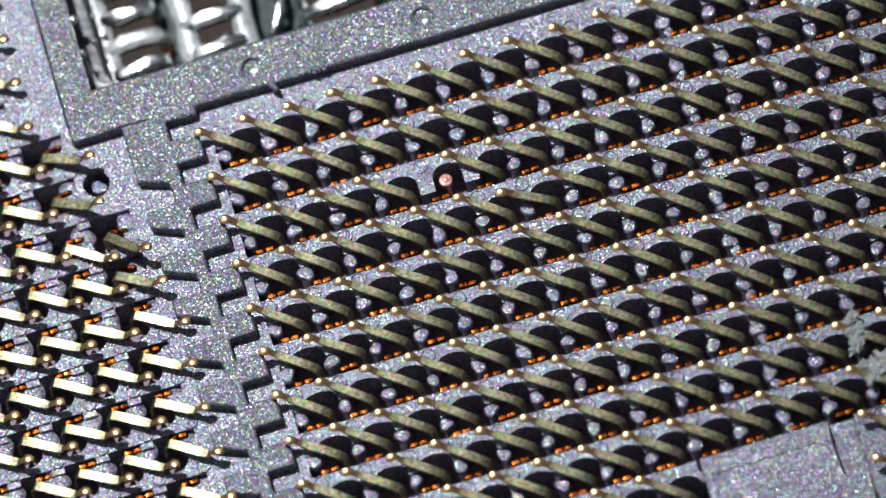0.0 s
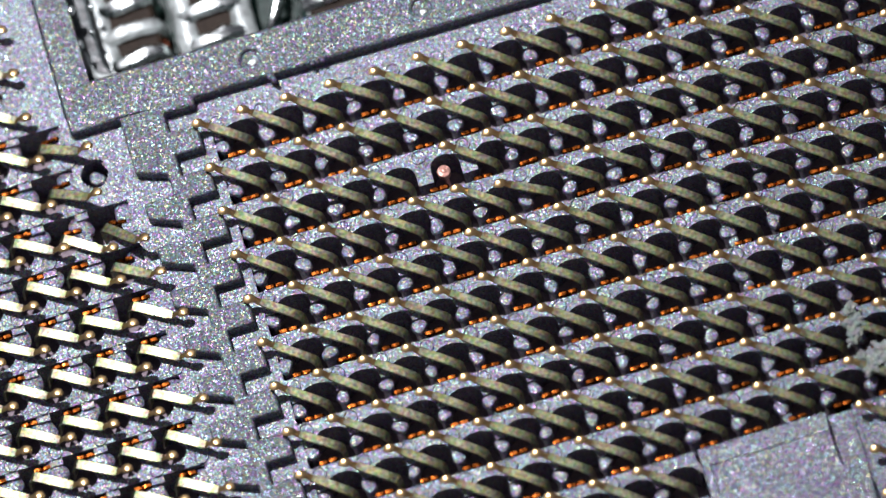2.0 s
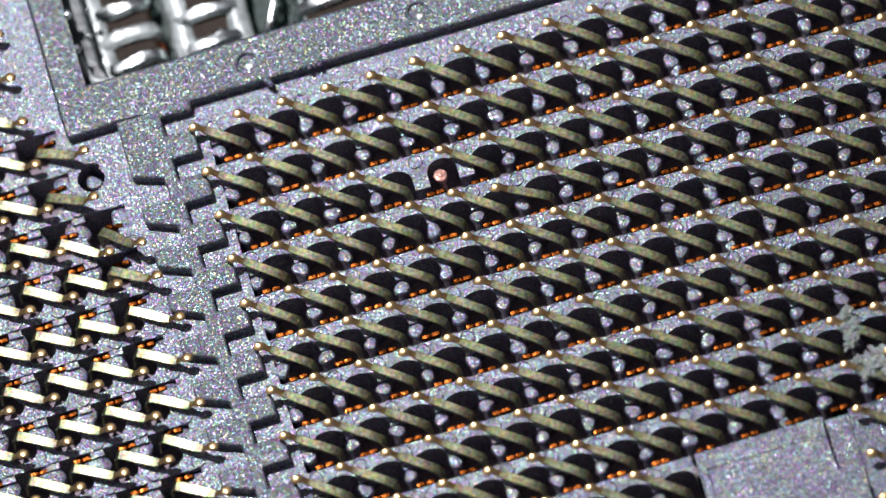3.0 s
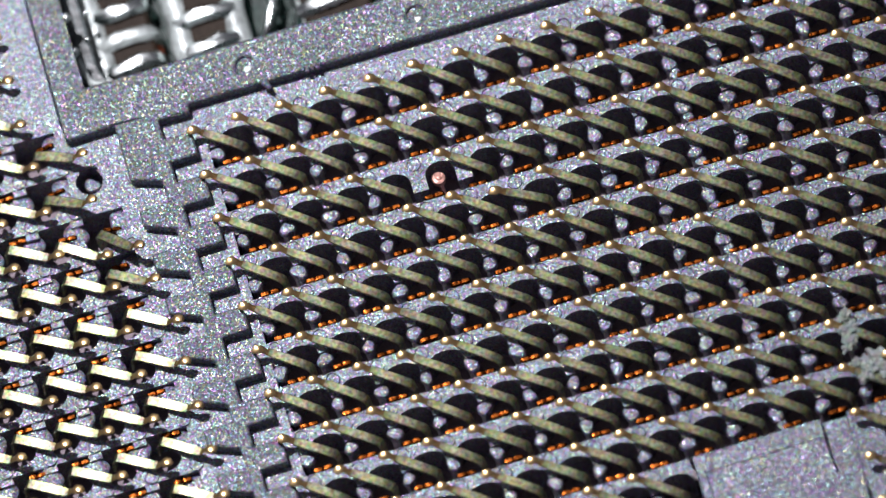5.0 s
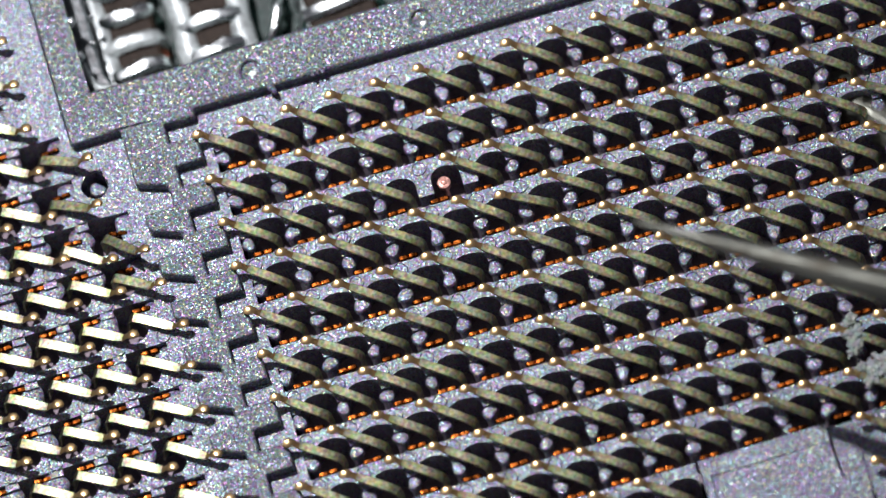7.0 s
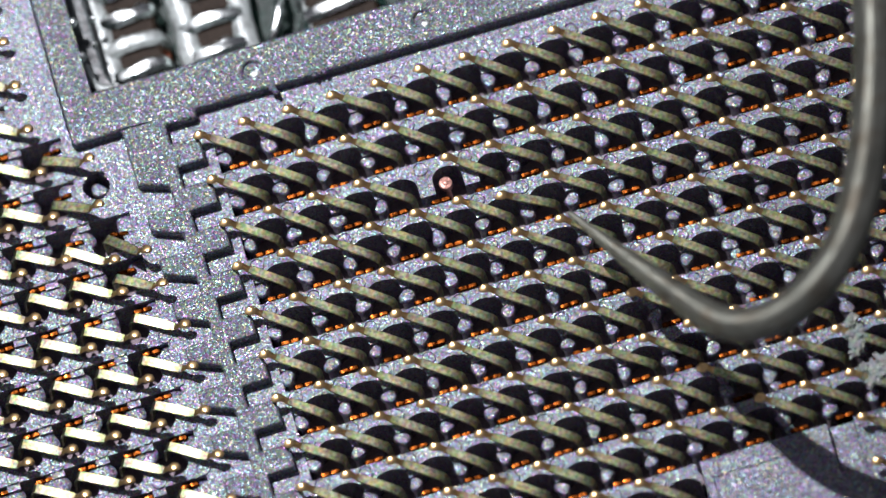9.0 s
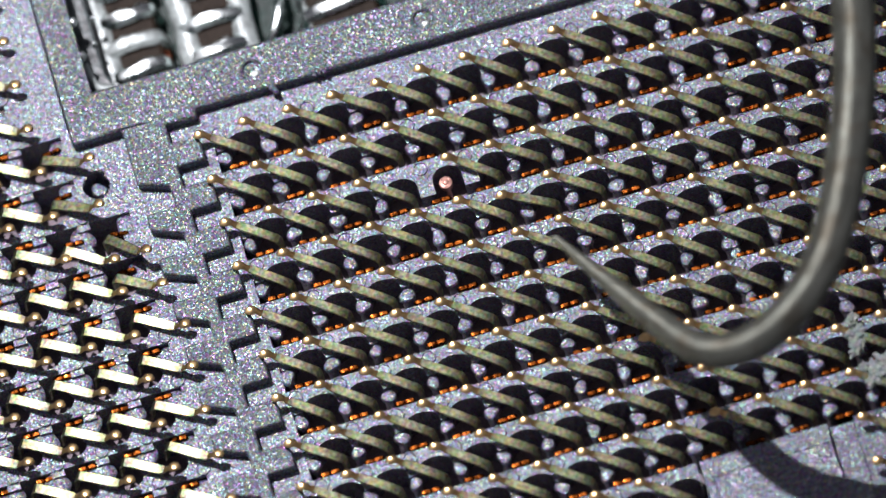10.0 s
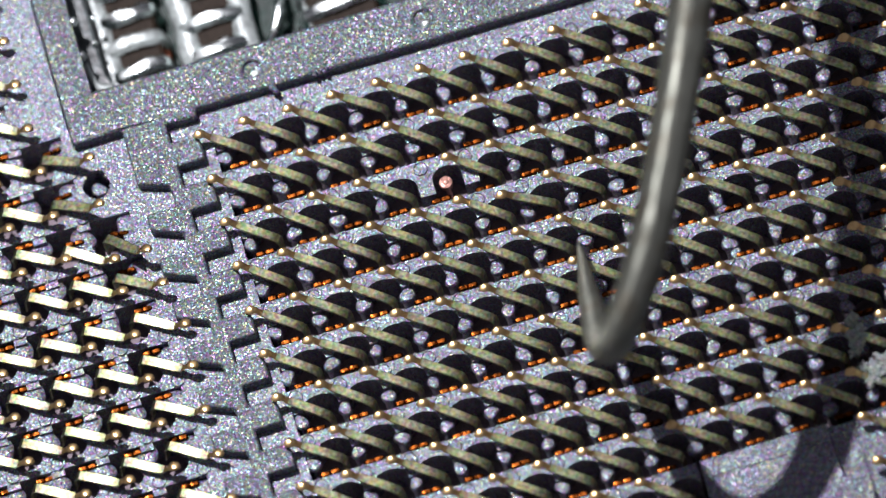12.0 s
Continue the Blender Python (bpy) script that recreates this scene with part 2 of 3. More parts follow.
prism(bm, [(-5.44, 0.68), (-5.0, 0.68), (-3.95, 0.68), (-3.95, 0.5), (-3.18, 0.48), (-3.18, 0.69), (6.5, 0.62), (18.5, 0.38), (18.5, 1.86), (-5.44, 1.86)], -1.2, STEP)
bevelled(under(part("cavity_strip", bm, FRAME), socket), 0.075, 4, SEAMS)


def panel(name, outlines, top, width, label=""):
    bm = bmesh.new()
    for o in outlines:
        prism(bm, o, -1.2, top)
    return bevelled(under(part(name, bm, PLASTIC, None, label), socket), width)


panel("plate", [[(5.84, -16.5), (6.05, -16.5), (6.05, -12.075), (8.955, -12.075), (8.955, -11.62), (5.84, -11.62)]], STEP, 0.008)
panel("corner_panel", [[(6.058, -16.5), (9.55, -16.5), (9.55, -13.4), (9.04, -13.05), (8.98, -13.0), (8.94, -12.083), (6.058, -12.083)]], STEP - 0.008, 0.01, "flat corner panel with a fine outline")
panel("lower_plate", [[(8.965, -11.62), (8.95, -12.08), (9.0, -13.0), (9.06, -13.04), (9.6, -13.41), (9.6, -11.62)]], 0.06, 0.02)
for x, y in ((-1.62, 1.2), (2.6, 1.2), (6.9, 1.1)):
    # shallow crescent lip for the dimple's shaded side, low tin bump painting its lit side
    bm = bmesh.new()
    turns = [math.tau * e / 28 for e in range(28)]
    lip = [max(0.0, math.cos(q - radians(118))) ** 0.6 for q in turns]
    rings = [[bm.verts.new(((x + r * math.cos(q)) * MM, (y + r * math.sin(q)) * MM, (STEP + 0.008 + (z if z < 0 else z * h)) * MM)) for q, h in zip(turns, lip)]
             for r, z in ((0.3, -0.02), (0.25, 0.05), (0.23, 0.085), (0.215, 0.075), (0.2, 0.0), (0.12, 0.0), (0.02, 0.0))]
    for r, q in zip(rings, rings[1:]):
        for e in range(28):
            bm.faces.new((r[e], r[(e + 1) % 28], q[(e + 1) % 28], q[e])).smooth = True
    bm.faces.new(rings[-1])
    mark = under(part("ejector_mark", bm, FRAME, None, "round moulding mark"), socket)
    bm = bmesh.new()
    bmesh.ops.create_icosphere(bm, subdivisions=3, radius=1)
    for v in bm.verts:
        v.co = Vector((v.co.x * 0.11, v.co.y * 0.09, v.co.z * 0.035)) * (1 + 0.25 * noise.noise(v.co * 2)) * MM + Vector((x + 0.06, y - 0.1, STEP + 0.01)) * MM
    for f in bm.faces:
        f.smooth = True
    part("pip", bm, TIN, mark, "tin bump added for the dimple's bright side")
for x, y, r in ((-1.27, 0.63, 0.1), (-1.23, 0.52, 0.07), (-0.24, 0.64, 0.06), (-0.12, 0.66, 0.05), (0.01, 0.65, 0.06)):
    bm = bmesh.new()
    bmesh.ops.create_icosphere(bm, subdivisions=2, radius=r * MM)
    for v in bm.verts:
        v.co *= 1 + 0.5 * noise.noise(v.co * 9000)
    at_place = under(part("moulding_burr", bm, PLASTIC, None, "pale moulding burr"), socket)
    at_place.matrix_basis = pose(x * MM, y * MM, 0.31 * MM)
aprons = [(-5.36, -1.9, -4.2, -0.9), (-6.44, 0.4, -6.22, 1.2), (-4.1, -16.5, -3.0, 0.8), (-3.2, 0.2, 16.6, 0.9), (8.9, -16.5, 10.35, -11.62)]
for m in LEFT_ROWS:
    y = -PY * (m - 0.13)
    e = left_east(m) * PX
    aprons.append((e - 0.42, y - (0.2 if m in (-1, 1) else 0.8), -4.2 if m >= 1 else (-4.9 if m == 0 else -6.24), y + 0.6))
under(part("bed_edge", union(aprons, -1.2, -0.004, [(-5.94 - 0.34 * c, -0.36 - 0.36 * q, -5.94 + 0.34 * c, -0.36 + 0.36 * q) for c, q in ((math.cos(a), math.sin(a)) for a in (radians(d) for d in (12, 27, 42, 56, 70)))]), PLASTIC), socket)


bm = bmesh.new()
prism(bm, [(-5.46, 6.0), (-5.46, 1.84), (0.2, 1.84), (0.2, 1.98), (-3.6, 2.08), (-4.2, 2.12), (-4.62, 2.22), (-4.86, 2.42), (-4.98, 2.72), (-5.02, 3.3), (-5.0, 6.0)], -1.6, -0.9)
bevelled(under(part("cavity_ledge", bm, LEDGE, None, "smooth worn ledge round the cavity"), socket), 0.12, 4)
bm = bmesh.new()
tube(bm, [Vector(p) for p in ((-5.38, 3.1, -0.85), (-5.37, 2.75, -0.75), (-5.33, 2.45, -0.65), (-5.2, 2.27, -0.6), (-4.98, 2.2, -0.65), (-4.6, 2.14, -0.8))], [0.05, 0.08, 0.11, 0.13, 0.11, 0.06], 14)
under(part("cavity_lip", bm, DULL, None, "pale rounded lip in the cavity's corner"), socket)
# bright beads added along the cavity's left edge to put glints there
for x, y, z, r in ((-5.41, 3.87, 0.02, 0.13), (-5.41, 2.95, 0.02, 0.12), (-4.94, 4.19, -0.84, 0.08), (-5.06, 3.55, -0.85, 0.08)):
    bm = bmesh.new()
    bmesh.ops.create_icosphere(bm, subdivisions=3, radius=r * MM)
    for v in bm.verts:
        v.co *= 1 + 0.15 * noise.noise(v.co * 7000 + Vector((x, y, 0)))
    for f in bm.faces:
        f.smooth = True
    added_bead = under(part("solder_splash", bm, SOLDER, None, "bright bead added for a glint in the cavity"), socket)
    added_bead.matrix_basis = pose(x * MM, y * MM, z * MM)


def stud_mesh(bm, x, y, r, top, rnd):
    """A rounded, uneven plastic stud that stands up from the pocket's floor."""
    p, q, w = rnd.uniform(0, math.tau), rnd.uniform(0, math.tau), rnd.uniform(0.95, 1.12)
    turns = [math.tau * e / 18 for e in range(18)]
    edge = [r * (1 + 0.13 * math.sin(2 * a + p) + 0.09 * math.sin(3 * a + q)) for a in turns]
    rings = [[bm.verts.new(((x + f * e * math.cos(a)) * MM, (y + f * w * e * math.sin(a)) * MM, z * MM)) for e, a in zip(edge, turns)]
             for f, z in ((0.6, -1.19), (0.72, top - 0.3), (1.0, top - 0.13), (0.97, top - 0.06), (0.8, top - 0.015), (0.4, top))]
    bm.faces.new(rings[-1])
    for a, b in zip(rings, rings[1:]):
        for e in range(18):
            bm.faces.new((a[e], a[(e + 1) % 18], b[(e + 1) % 18], b[e])).smooth = True


def rib_mesh(cells, lead=0.75, bridges=(), wide=(), top=0.20, web=(0.31, 0.52), stud=(0.17, -0.57, -0.04), seed=0, filled=False, head=-0.075):
    """One rib of the bed: a band with a narrow neck and round stud under each contact and a round-headed opening beside it."""
    rnd = random.Random(seed)

    def west(k):
        return k * PX + (0.27 if k in wide else web[0])

    def east(k):
        return k * PX + (0.64 if k in wide else web[1])

    cols = [(-lead, -0.04), (west(0), -0.34)]
    for k in range(cells):
        low = -0.70 if k in wide else stud[1] + stud[0] * 0.95
        cols += [(west(k), low), (east(k), low)]
        mid, half = (east(k) + west(k + 1)) / 2, (west(k + 1) - east(k)) / 2
        for s in (-1, -0.93, -0.75, -0.5, -0.2, 0.2, 0.5, 0.75, 0.93, 1):
            cols.append((mid + half * s, head - 0.305 * (1 - math.sqrt(1 - s * s))))
    bm = bmesh.new()
    v = [[bm.verts.new((x * MM, yy * MM, z * MM)) for yy, z in ((top, 0), (y, 0), (y, -1.2), (top, -1.2))] for x, y in cols]
    for a, b in zip(v, v[1:]):
        if b[0].co.x - a[0].co.x > 1e-9:
            bm.faces.new((a[1], b[1], b[0], a[0]))
            bm.faces.new((a[0], b[0], b[3], a[3]))
        bm.faces.new((a[2], b[2], b[1], a[1]))
    bm.faces.new((v[0][0], v[0][3], v[0][2], v[0][1]))
    bm.faces.new((v[-1][1], v[-1][2], v[-1][3], v[-1][0]))
    bmesh.ops.remove_doubles(bm, verts=bm.verts, dist=1e-8)
    for k in range(cells):
        if filled:
            prism(bm, rect(k * PX + 1.43, -0.99, k * PX + 1.74, -0.82), -1.19, -0.03)
        turns = [math.tau * e / 18 for e in range(18)]
        if k not in wide:
            x = (west(k) + east(k)) / 2 + rnd.gauss(0, 0.012)
            if k in bridges:
                stud_mesh(bm, x + 0.05, -0.80, 0.14, stud[2] - 0.02, rnd)
                stud_mesh(bm, x - 0.02, -0.52, 0.19, stud[2] + 0.03, rnd)
            else:
                stud_mesh(bm, x, stud[1] + rnd.gauss(0, 0.012), stud[0] * rnd.uniform(0.98, 1.16), stud[2] + rnd.gauss(0, 0.03), rnd)
        rings = [[bm.verts.new((k * PX * MM + (0.446 + q * math.cos(a)) * MM, (0.02 + q * math.sin(a)) * MM, z * MM)) for a in turns]
                 for q, z in ((0.185, -0.01), (0.175, 0.045), (0.155, 0.045), (0.14, 0.006), (0.04, 0.004))]
        for p, q in zip(rings, rings[1:]):
            for e in range(18):
                bm.faces.new((p[e], p[(e + 1) % 18], q[(e + 1) % 18], q[e]))
        bm.faces.new(rings[-1])
    return bm


def at(ob, parent, m):
    ob.parent = parent
    ob.matrix_parent_inverse = LIFT
    ob.matrix_basis = m
    return ob


# contacts
def contact_mesh(lo, hi, cant=0.0, rise=0.0, broad=1.0, arched=True):
    root = [(1.145, .725, -.6), (1.14, .721, -.12), (1.12, .709, .02), (1.06, .668, .11), (.92, .58, .166)] if arched else \
        [(1.22, .74, -.6), (1.185, .73, -.1), (1.155, .715, .05), (1.09, .68, .143), (.96, .60, .18)]
    path = root + [(.7, .43, .222), (.44, .255, .262), (.32, .175, .288), (.255, .14, .31),
                   (.205, .12, .36), (.155, .10, .43), (.12, .087, .485), (.085, .077, .506), (.035, .065, .512), (-.02, .055, .512), (-.07, .04, .50), (-.105, .02, .43)]
    sizes = [(.22, .06), (.225, .06), (.23, .06), (.23, .06), (.225, .06), (.225, .06), (.22, .06), (.205, .06), (.18, .055),
             (.15, .05), (.15, .05), (.17, .06), (.21, .07), (.225, .075), (.215, .075), (.18, .065), (.11, .05)]
    bm = bmesh.new()
    beam = lo == 0
    sweep(bm, [Vector((x, -y, z + rise * max(0, 0.2 - x))) for x, y, z in path[lo:hi]], [(w * broad, h) for w, h in sizes[lo:hi]], Vector((0.55, 0.835, -0.08 if beam else cant)),
          0.26 if beam else 0.42, 0.05 if beam else 0.2)
    return bm


def strip_mesh(x0, x1, y):
    """Two short rounded copper tongues on a lower web."""
    bm = bmesh.new()
    mid = (x0 + x1) / 2
    for a, b in ((x0, mid - 0.015), (mid + 0.015, x1)):
        w = b - a
        path = [Vector((a + w * u, y - 0.045, z)) for u, z in ((0, -0.15), (0.04, -0.11), (0.12, -0.095), (0.5, -0.09), (0.88, -0.095), (0.96, -0.11), (1, -0.15))]
        sweep(bm, path, [(0.085, 0.05), (0.112, 0.07), (0.122, 0.08), (0.125, 0.08), (0.122, 0.08), (0.112, 0.07), (0.085, 0.05)], Vector((0, 1, 0)), 0.3, 0.12)
        prism(bm, rect(a + 0.02, y - 0.08, b - 0.02, y - 0.015), -0.6, -0.14)
    prism(bm, rect(mid - 0.05, y - 0.06, mid + 0.05, y - 0.02), -0.6, -0.16)
    return bm


def make_contact(x0, x1, y, cant, rise, broad, arched):
    c = part("contact", contact_mesh(0, 9, broad=broad, arched=arched), BEAM)
    part("contact_tip", contact_mesh(8, 17, cant, rise), GOLD, c, "gold-plated tip")
    part("base_strip", strip_mesh(x0, x1, y), COPPER, c, "orange copper strip")
    return c


for j in MAIN_ROWS:
    for lo, hi in (((-3, 13),) if j < 10 else ((-3, 4), (9, 13))):
        rib = rib_mesh(hi - lo + 1, 0.75 if lo == -3 else 0.2, (7 - lo,) if lo == -3 and j < 10 else (), (4, 5) if j == 2 else (), seed=j)
        at(part("rib", rib, PLASTIC), socket, pose(lo * PX * MM, -PY * j * MM, 0))
for m in LEFT_ROWS:
    rib = rib_mesh(6, 0.1, top=0.19, web=(0.42, 0.72), stud=(0.29, -0.68, -0.12), seed=40 + m, filled=True, head=0.0)
    at(part("rib", rib, PLASTIC), socket, pose(left_east(m) * PX * MM, -PY * (m - 0.13) * MM, 0, 0, 0, 180))

bm = bmesh.new()
stud_mesh(bm, -5.9, -0.42, 0.19, -0.1, random.Random(9))
under(part("hole_stud", bm, PLASTIC), socket)
first = make_contact(0.49, 0.93, -0.82, 0.05, 0.0, 1.0, True)
other = make_contact(0.66, 1.08, -0.86, -0.08, 0.11, 1.08, False)
spots = []
for j in MAIN_ROWS:
    for i in range(-3, 14):
        if j >= 10 and 5 <= i <= 8 or (i, j) in ((1, 2), (3, 3)):
            continue
        spots.append((i * PX, -PY * j, 0))
for m in LEFT_ROWS:
    for k in range(5):
        if (k, m) in ((0, 0), (0, 1), (0, 2), (0, 3), (0, 4), (1, 2)):
            continue
        spots.append(((left_east(m) - k) * PX, -PY * (m - 0.13), 180))
rnd = random.Random(4)
for n, (x, y, turn) in enumerate(spots):
    m = pose((x + rnd.gauss(0, .012)) * MM, (y + rnd.gauss(0, .012)) * MM, rnd.gauss(0, .008) * MM, 0, 0, turn + rnd.gauss(0, 1.2))
    pattern = other if turn else first
    if turn:
        m = Matrix.Translation((0, -0.03 * MM, 0)) @ m
    c = pattern if n in (0, len(spots) - 1) else copy_thing(pattern, m)
    at(c, socket, m)


# one contact bent sideways, the stub of a broken one
def bent(x, y, turn, rz, rx=0.0, pivot=(1.1, -0.69, 0.13)):
    p = Matrix.Translation(Vector(pivot) * MM)
    along = Matrix.Rotation(radians(rx), 4, Vector((0.55, 0.835, 0)))
    m = pose(x * MM, y * MM, 0, 0, 0, turn) @ p @ pose(0, 0, 0, 0, 0, rz) @ along @ p.inverted()
    return at(copy_thing(other if turn else first, m), socket, m)


bent(3 * PX, -3 * PY, 0, 9.4)
for k, m, rz, rx, dx, dy in ((0, 0, 5, 9, 0.13, -0.24), (0, 1, 2, 10, 0.08, -0.24), (0, 2, -14, 12, -0.02, -0.3), (0, 3, -3, 7, -0.06, -0.17), (0, 4, 0, -3, 0.1, -0.1), (1, 2, -3, -2, 0.06, -0.29)):
    bent((left_east(m) - k) * PX + dx, -PY * (m - 0.13) + dy, 180, rz, rx)
bm = bmesh.new()
tube(bm, [Vector((0, 0, z)) for z in (-0.34, -0.33, -0.2, -0.13, -0.115, -0.12, -0.118, -0.09, -0.075)], [0.13, 0.15, 0.165, 0.155, 0.13, 0.11, 0.075, 0.06, 0.02], 24)
tube(bm, [Vector((0.02, -0.03, z)) for z in (-1.15, -0.7, -0.3)], [0.06, 0.06, 0.05], 10)
at(part("contact_stub", bm, STUB, None, "round pinkish copper stub of a broken contact"), socket, pose(2.02 * MM, -2.78 * MM, 0))
at(part("base_strip", strip_mesh(0.49, 0.93, -0.82), COPPER, None, "orange copper strip"), socket, pose(PX * MM, -2 * PY * MM, 0))


# tinned chip arrays in the cavity
def chip_array(x, y, rz, rails, dull=(), satin=(), half=0.78, pitch=0.76, start=-1.36):
    ob = tagged(new("chip_array"), "dark ceramic chip array with shiny tinned bars, soldered in the cavity", "chip array", "chip arrays in the socket cavity")
    bm = bmesh.new()
    prism(bm, rect(-half, -1.7, half, 1.7), 0.0, 0.95)
    bevelled(part("body", bm, CERAMIC, ob), 0.12)
    q = half / 0.78
    for k in range(4):
        yy = start + k * pitch
        bm = bmesh.new()
        path = [Vector((u * q, yy + 0.05 * u + 0.03 * math.sin(5 * u + 2 * k), z)) for u, z in ((-0.9, 0.0), (-0.86, 0.6), (-0.78, 0.88), (-0.62, 0.98), (-0.2, 1.05), (0.25, 1.06), (0.56, 1.03), (0.72, 0.92), (0.82, 0.6), (0.86, 0.0))]
        sweep(bm, path, [(0.4 + 0.05 * math.sin(3 * u + k), 0.24) for u in range(len(path))], Vector((0, 1, 0)), 0.42, 0.22)
        part("tinned_bar", bm, DULL if k in dull else TIN if k in satin else SOLDER, ob, "dull tinned bar" if k in dull else "bright tinned bar")
    for side, mat, fat, foot in rails:
        bm = bmesh.new()
        steps = (1.75, 1.66, 1.3, 0.7, 0.1, -0.5, -1.1, -1.5) if foot else (1.75, 1.66, 1.3, 0.7, 0.1, -0.5, -1.1, -1.6, -1.8, -1.86)
        path = [Vector((side * (half - 0.04) + 0.03 * math.sin(7 * yy + side), yy, 0.72 + 0.05 * math.sin(4 * yy))) for yy in steps]
        sizes = [fat * r for r in (0.08, 0.26, 0.34, 0.34, 0.36, 0.34, 0.35, 0.31, 0.2, 0.06)[:len(steps)]]
        if foot:
            edge = side * (half - 0.04)
            path += [Vector((edge * u, v, 0.7)) for u, v in ((0.97, -1.6), (0.86, -1.7), (0.66, -1.74), (0.2, -1.75), (-0.3, -1.74))]
            sizes += [fat * r for r in (0.3, 0.3, 0.28, 0.24, 0.1)]
        tube(bm, path, sizes, 18)
        part("solder_rail", bm, mat, ob, "rounded solder rail")
    bm = bmesh.new()
    prism(bm, [((half + 0.06) * c, 1.8 * s) for c, s in ((math.copysign(abs(math.cos(q)) ** 0.4, math.cos(q)), math.copysign(abs(math.sin(q)) ** 0.4, math.sin(q))) for q in (math.tau * e / 36 for e in range(36)))], 0.0, 0.12)
    bevelled(part("solder_pad", bm, DULL, ob, "flat shiny solder pad"), 0.05)
    ob.matrix_world = pose(x * MM, y * MM, -2.8 * MM, 0, 0, rz)
    return ob


for spot in ((-4.2, 4.32, 0, ((-1, DULL, 0.95, True),), (1,), (), 0.68, 0.72), (-2.2, 4.26, -1, ((-1, DULL, 0.9, False), (1, DULL, 0.9, False)), (), (), 0.7, 0.81),
             (0.85, 4.28, 1, ((-1, DULL, 0.36, True),), (1,), (), 0.84, 0.76, -1.12), (3.4, 4.5, 0, ((1, DULL, 1.0, False),), (), (1,)), (5.8, 4.4, 1, ((-1, DULL, 1.0, False),), (), (1,))):
    chip_array(*spot)
for x, y, z, sx, sy in ((-2.94, 3.0, -2.5, 0.3, 0.17), (-3.5, 3.3, -2.5, 0.14, 0.16)):
    bm = bmesh.new()
    bmesh.ops.create_icosphere(bm, subdivisions=3, radius=1)
    for v in bm.verts:
        d = v.co.normalized()
        v.co = Vector((d.x * sx, d.y * sy, max(d.z, -0.5) * 0.55)) * (1 + 0.4 * noise.noise(d * 2.2 + Vector((x, 0, 0)))) * MM
    for f in bm.faces:
        f.smooth = True
    tagged(part("flux_blob", bm, FLUX), "reddish brown flux blob between two chip arrays", "flux residue", "flux blobs in the cavity").matrix_world = pose(x * MM, y * MM, z * MM, 0, 0, 15)
bm = bmesh.new()
sweep(bm, [Vector(p) for p in ((-1.08, 2.75, -2.5), (-1.0, 2.9, -2.42), (-0.79, 3.18, -2.38), (-0.64, 3.48, -2.36), (-0.54, 3.8, -2.36), (-0.46, 4.3, -2.4))],
      [(0.06, 0.5), (0.12, 0.75), (0.19, 0.85), (0.21, 0.88), (0.2, 0.88), (0.1, 0.6)], Vector((1, -0.4, 0)), 0.4, 0.3)
tagged(part("solder_ridge", bm, SOLDER), "bright curved ridge of solder on the board", "solder")
for x, y in ((-5.2, 3.22), (-5.2, 2.3), (-0.63, 3.42), (-0.17, 3.18), (-0.6, 3.95)):
    bm = bmesh.new()
    bmesh.ops.create_uvsphere(bm, u_segments=14, v_segments=8, radius=0.14 * MM)
    for f in bm.faces:
        f.smooth = True
    tagged(part("solder_bead", bm, SOLDER), "small bright solder bead on the board", "solder bead", "solder beads in the cavity").location = (x * MM, y * MM, -2.7 * MM)


def residue(x, y, sx, sy, seed):
    bm = bmesh.new()
    bmesh.ops.create_icosphere(bm, subdivisions=4, radius=1)
    for v in bm.verts:
        d = v.co.normalized()
        r = 0.75 + 0.7 * noise.noise(d * 1.6 + Vector((seed, 0, 0))) + 0.3 * noise.noise(d * 5 + Vector((0, seed, 0)))
        v.co = Vector((d.x * sx * r, d.y * sy * r, max(d.z, -0.6) * 0.10 * r)) * MM
    for f in bm.faces:
        f.smooth = True
    ob = tagged(part("residue", bm, FLUFF), "ragged pale grey residue flake caught on the contacts", "debris", "residue flakes on the contacts")
    ob.matrix_world = pose(x * MM, y * MM, 0.3 * MM, 6, -5, seed * 40)
    return ob


for k, (x, y, sx, sy) in enumerate(((10.24, -9.3, 0.16, 0.12), (10.32, -9.62, 0.15, 0.17), (10.1, -9.62, 0.13, 0.12), (10.2, -9.9, 0.14, 0.2), (10.1, -10.08, 0.14, 0.11),
                                    (10.2, -10.52, 0.15, 0.12), (10.42, -10.68, 0.24, 0.14), (10.7, -10.5, 0.26, 0.16), (10.85, -10.78, 0.24, 0.2), (10.3, -10.86, 0.16, 0.13))):
    residue(x, y, sx * 1.3, sy * 1.3, k + 1)

# ---- the hook ----
LEG, BEND, SWEEP, REACH = 6.548, 2.638, 2.105, 27.0


def hook_curve():
    """Centre line and radius of the pick: straight tapered leg, round bend, slightly bowed shaft, handle."""
    pts, rad = [], []
    x = y = a = s = 0.0
    ds = 0.1

    def ease(u):
        return 1 / (1 + math.exp(-max(-40, min(40, u / 0.3475))))

    while s < REACH:
        pts.append(Vector((x, y, 0)))
        taper = 0.07 + 0.465 * (1 - math.exp(-(s / 5.9) ** 1.2))
        if s > 22:
            taper += 0.35 * ease((s - 24) / 4)
        rad.append(0.03 if s == 0 else taper)
        far = 0.059 if s < 20 else 0.0
        k = 0.0069 + (1 / BEND - 0.0069) * ease(s - LEG) + (far - 1 / BEND) * ease(s - LEG - BEND * SWEEP)
        a += k * ds
        x, y, s = x + math.cos(a) * ds, y + math.sin(a) * ds, s + ds
    return pts, rad


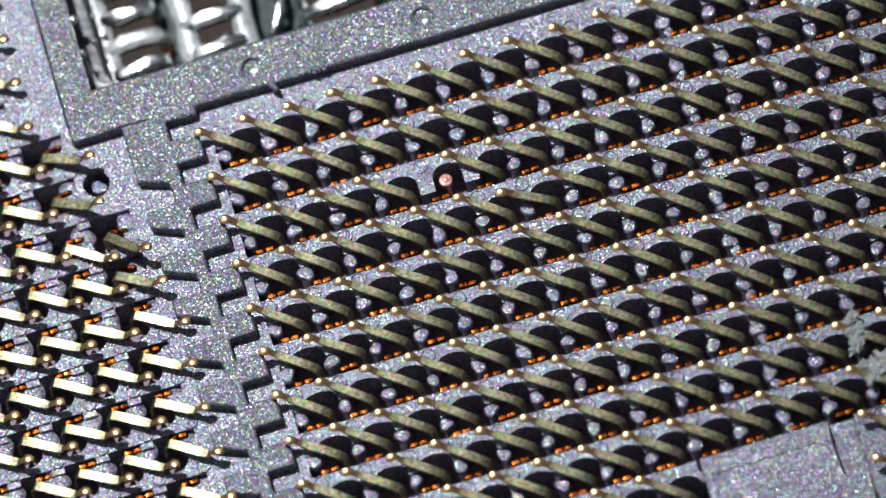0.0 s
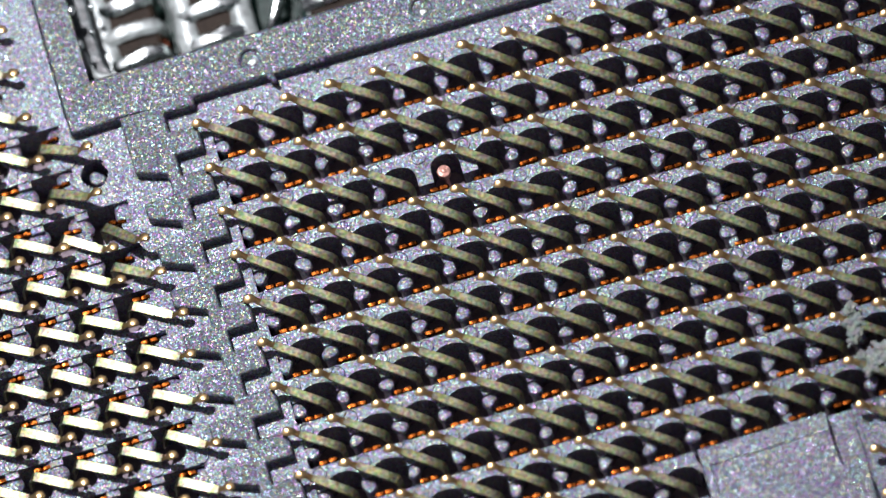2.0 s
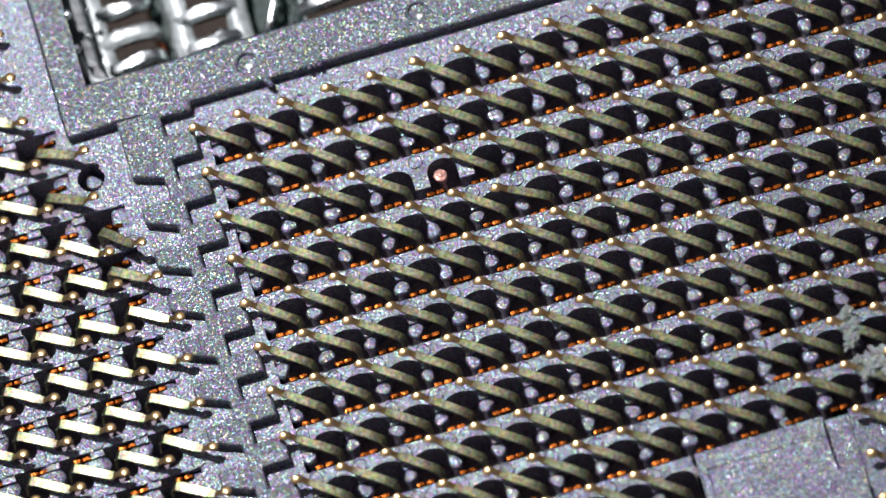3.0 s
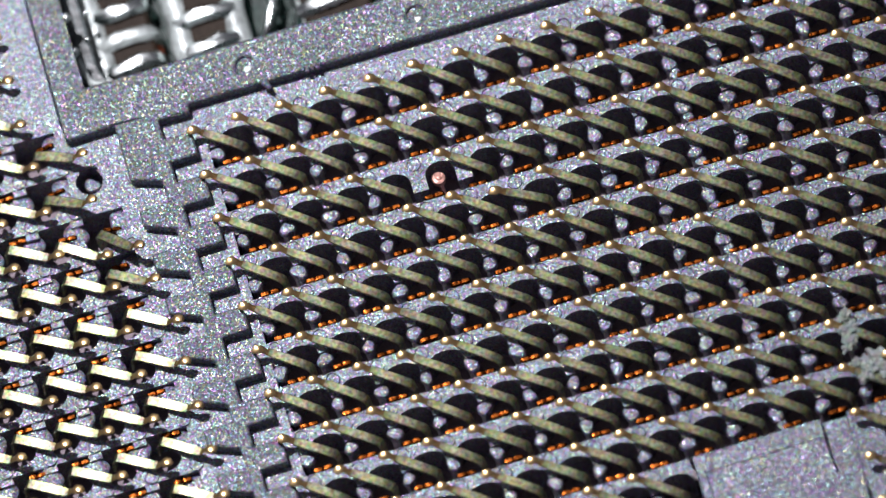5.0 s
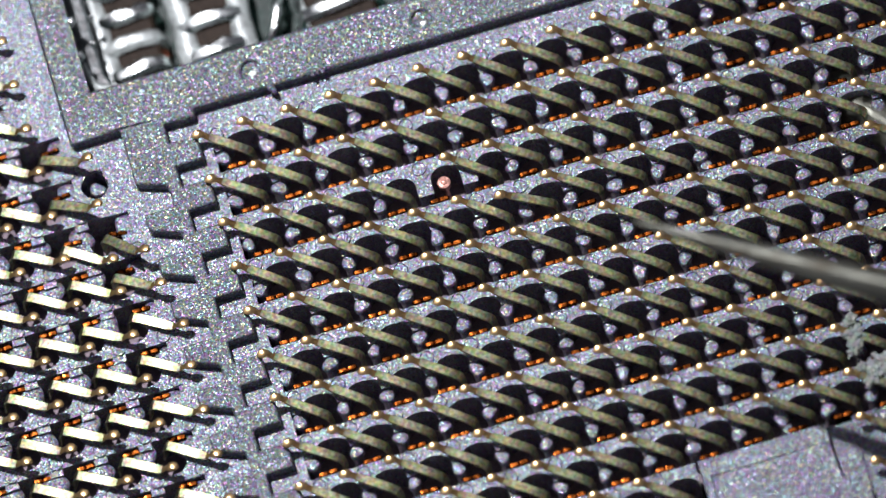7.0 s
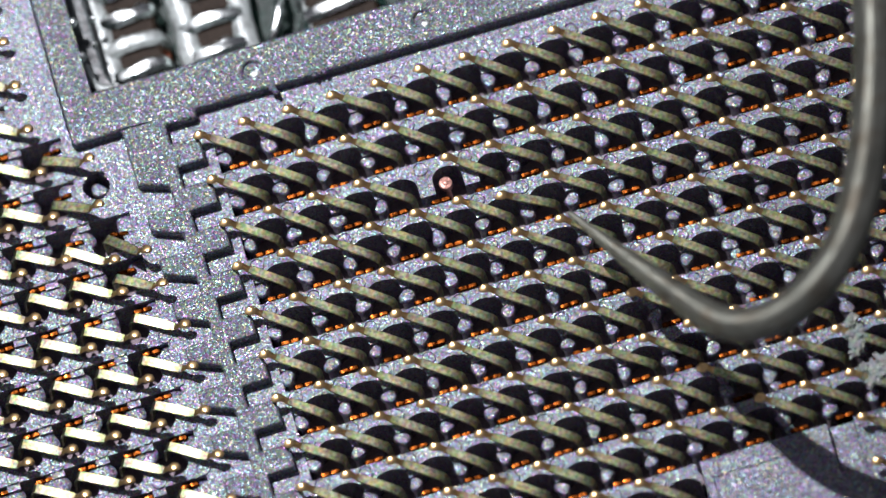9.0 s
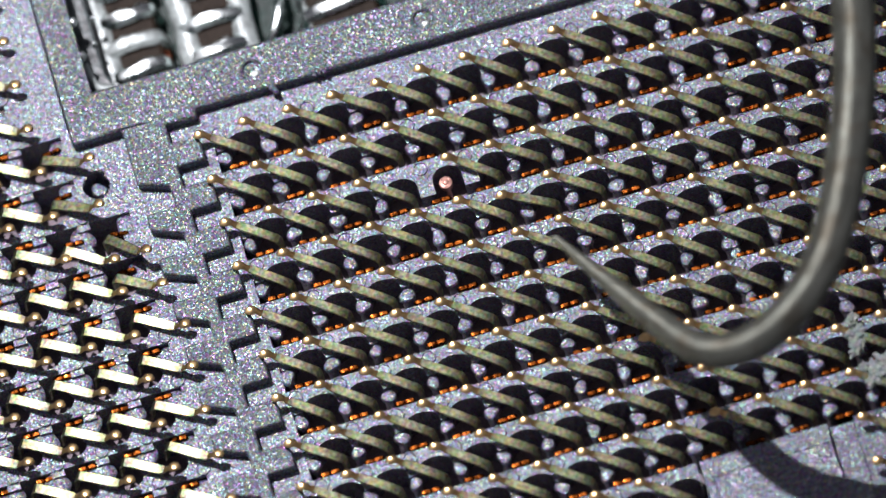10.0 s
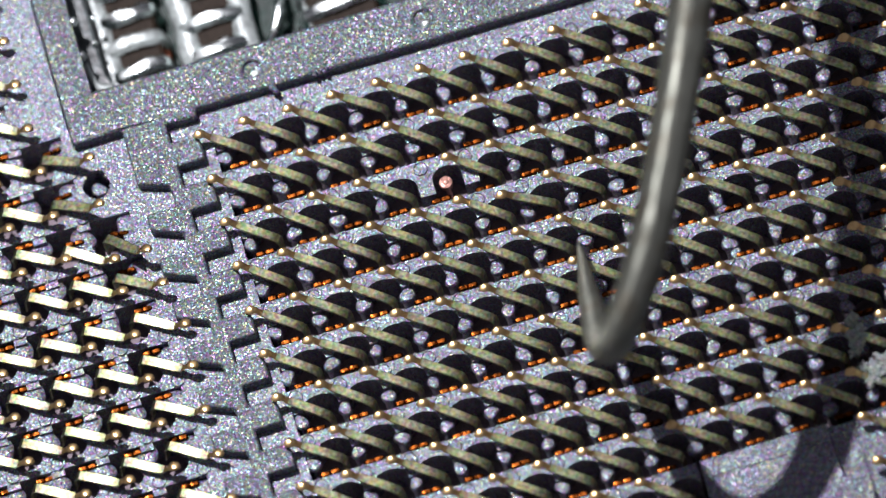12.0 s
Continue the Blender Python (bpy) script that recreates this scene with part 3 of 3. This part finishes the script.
def hook():
    ob = tagged(new("hook_pick"), "worn steel hook pick with a tapered bent point", "hand tool")
    pts, rad = hook_curve()
    cut = 225
    bm = bmesh.new()
    tube(bm, pts[:cut + 1], rad[:cut + 1], 24)
    part("shaft", bm, STEEL, ob)
    bm = bmesh.new()
    tube(bm, pts[cut:], rad[cut:], 24)
    part("handle", bm, STEEL, ob)
    return ob


tool = hook()


def held(rv, tip, spin=0.0):
    """A pose of the pick: turn as an axis times its angle, the tip's place in mm, a spin about the line of sight."""
    v = Vector(rv)
    return Matrix.Translation(Vector(tip) * MM) @ Matrix.Rotation(radians(spin), 4, VIEW) @ Matrix.Rotation(v.length, 4, v.normalized())


LEVEL = (-0.931, -0.004, -0.807)


def motions():
    walk(tool, [
        (0, held(LEVEL, (40, 0, 16))), (5.6, held(LEVEL, (40, 0, 16))), (5.8, held(LEVEL, (16.26, -9.76, 12), -24)),
        (5.9, held((-1.102, -0.351, -1.029), (2.647, -6.184, 9.000))),
        (6.0, held((-1.173, -0.133, -0.746), (5.705, -9.547, 9.000))),
        (6.1, held((-0.839, -0.249, -0.588), (9.947, -7.633, 9.000))),
        (6.2, held(LEVEL, (16.26, -9.76, 12), -17)), (6.5, held(LEVEL, (21.03, -15.05, 12))), (6.7, held(LEVEL, (13.88, -14.55, 9))),
        (6.8, held((-0.877, 0.046, -0.792), (7.808, -10.636, 7.900))),
        (6.9, held((-0.954, 0.230, -0.623), (6.630, -8.684, 7.900))),
        (7.0, held((-0.894, 0.123, -0.686), (5.999, -8.173, 7.235))),
        (7.1, held((-0.964, 0.123, -0.800), (4.791, -6.673, 5.177))),
        (7.2, held((-0.962, -0.019, -0.976), (3.995, -7.072, 5.530))),
        (8.8, held((-0.082, -0.612, -1.053), (4.214, -4.845, 2.680))),
        (9.0, held((0.024, -0.680, -0.998), (4.590, -5.392, 2.244))),
        (9.2, held((0.047, -0.672, -1.007), (3.710, -4.444, 2.125))),
        (9.4, held((0.070, -0.664, -1.016), (2.824, -4.223, 1.704))),
        (9.5, held((0.082, -0.660, -1.021), (2.493, -3.749, 1.644))),
        (9.6, held((0.070, -0.669, -1.021), (2.624, -4.090, 1.577))),
        (9.8, held((0.046, -0.687, -1.019), (2.890, -4.178, 1.691))),
        (10.0, held((0.022, -0.706, -1.018), (4.091, -5.473, 1.304))),
        (10.2, held((0.037, -0.733, -1.018), (4.880, -5.141, 1.267))),
        (10.4, held((0.053, -0.761, -1.018), (3.974, -4.406, 1.397))),
        (10.5, held((0.060, -0.775, -1.018), (4.266, -4.549, 1.250))),
        (10.6, held((0.067, -0.798, -1.021), (3.996, -4.453, 1.205))),
        (10.8, held((0.080, -0.844, -1.027), (3.384, -4.224, 1.130))),
        (11.0, held((0.093, -0.889, -1.033), (3.323, -4.128, 1.001))),
        (11.4, held((0.098, -0.950, -1.037), (3.589, -3.972, 0.838))),
        (11.5, held((0.099, -0.965, -1.038), (4.433, -3.834, 0.838))),
        (11.6, held((0.115, -1.029, -1.028), (4.616, -3.933, 0.852))),
        (11.8, held((0.147, -1.156, -1.009), (4.514, -4.073, 0.905))),
        (12.0, held((0.178, -1.284, -0.989), (4.611, -5.528, 0.413))),
    ])


motions()
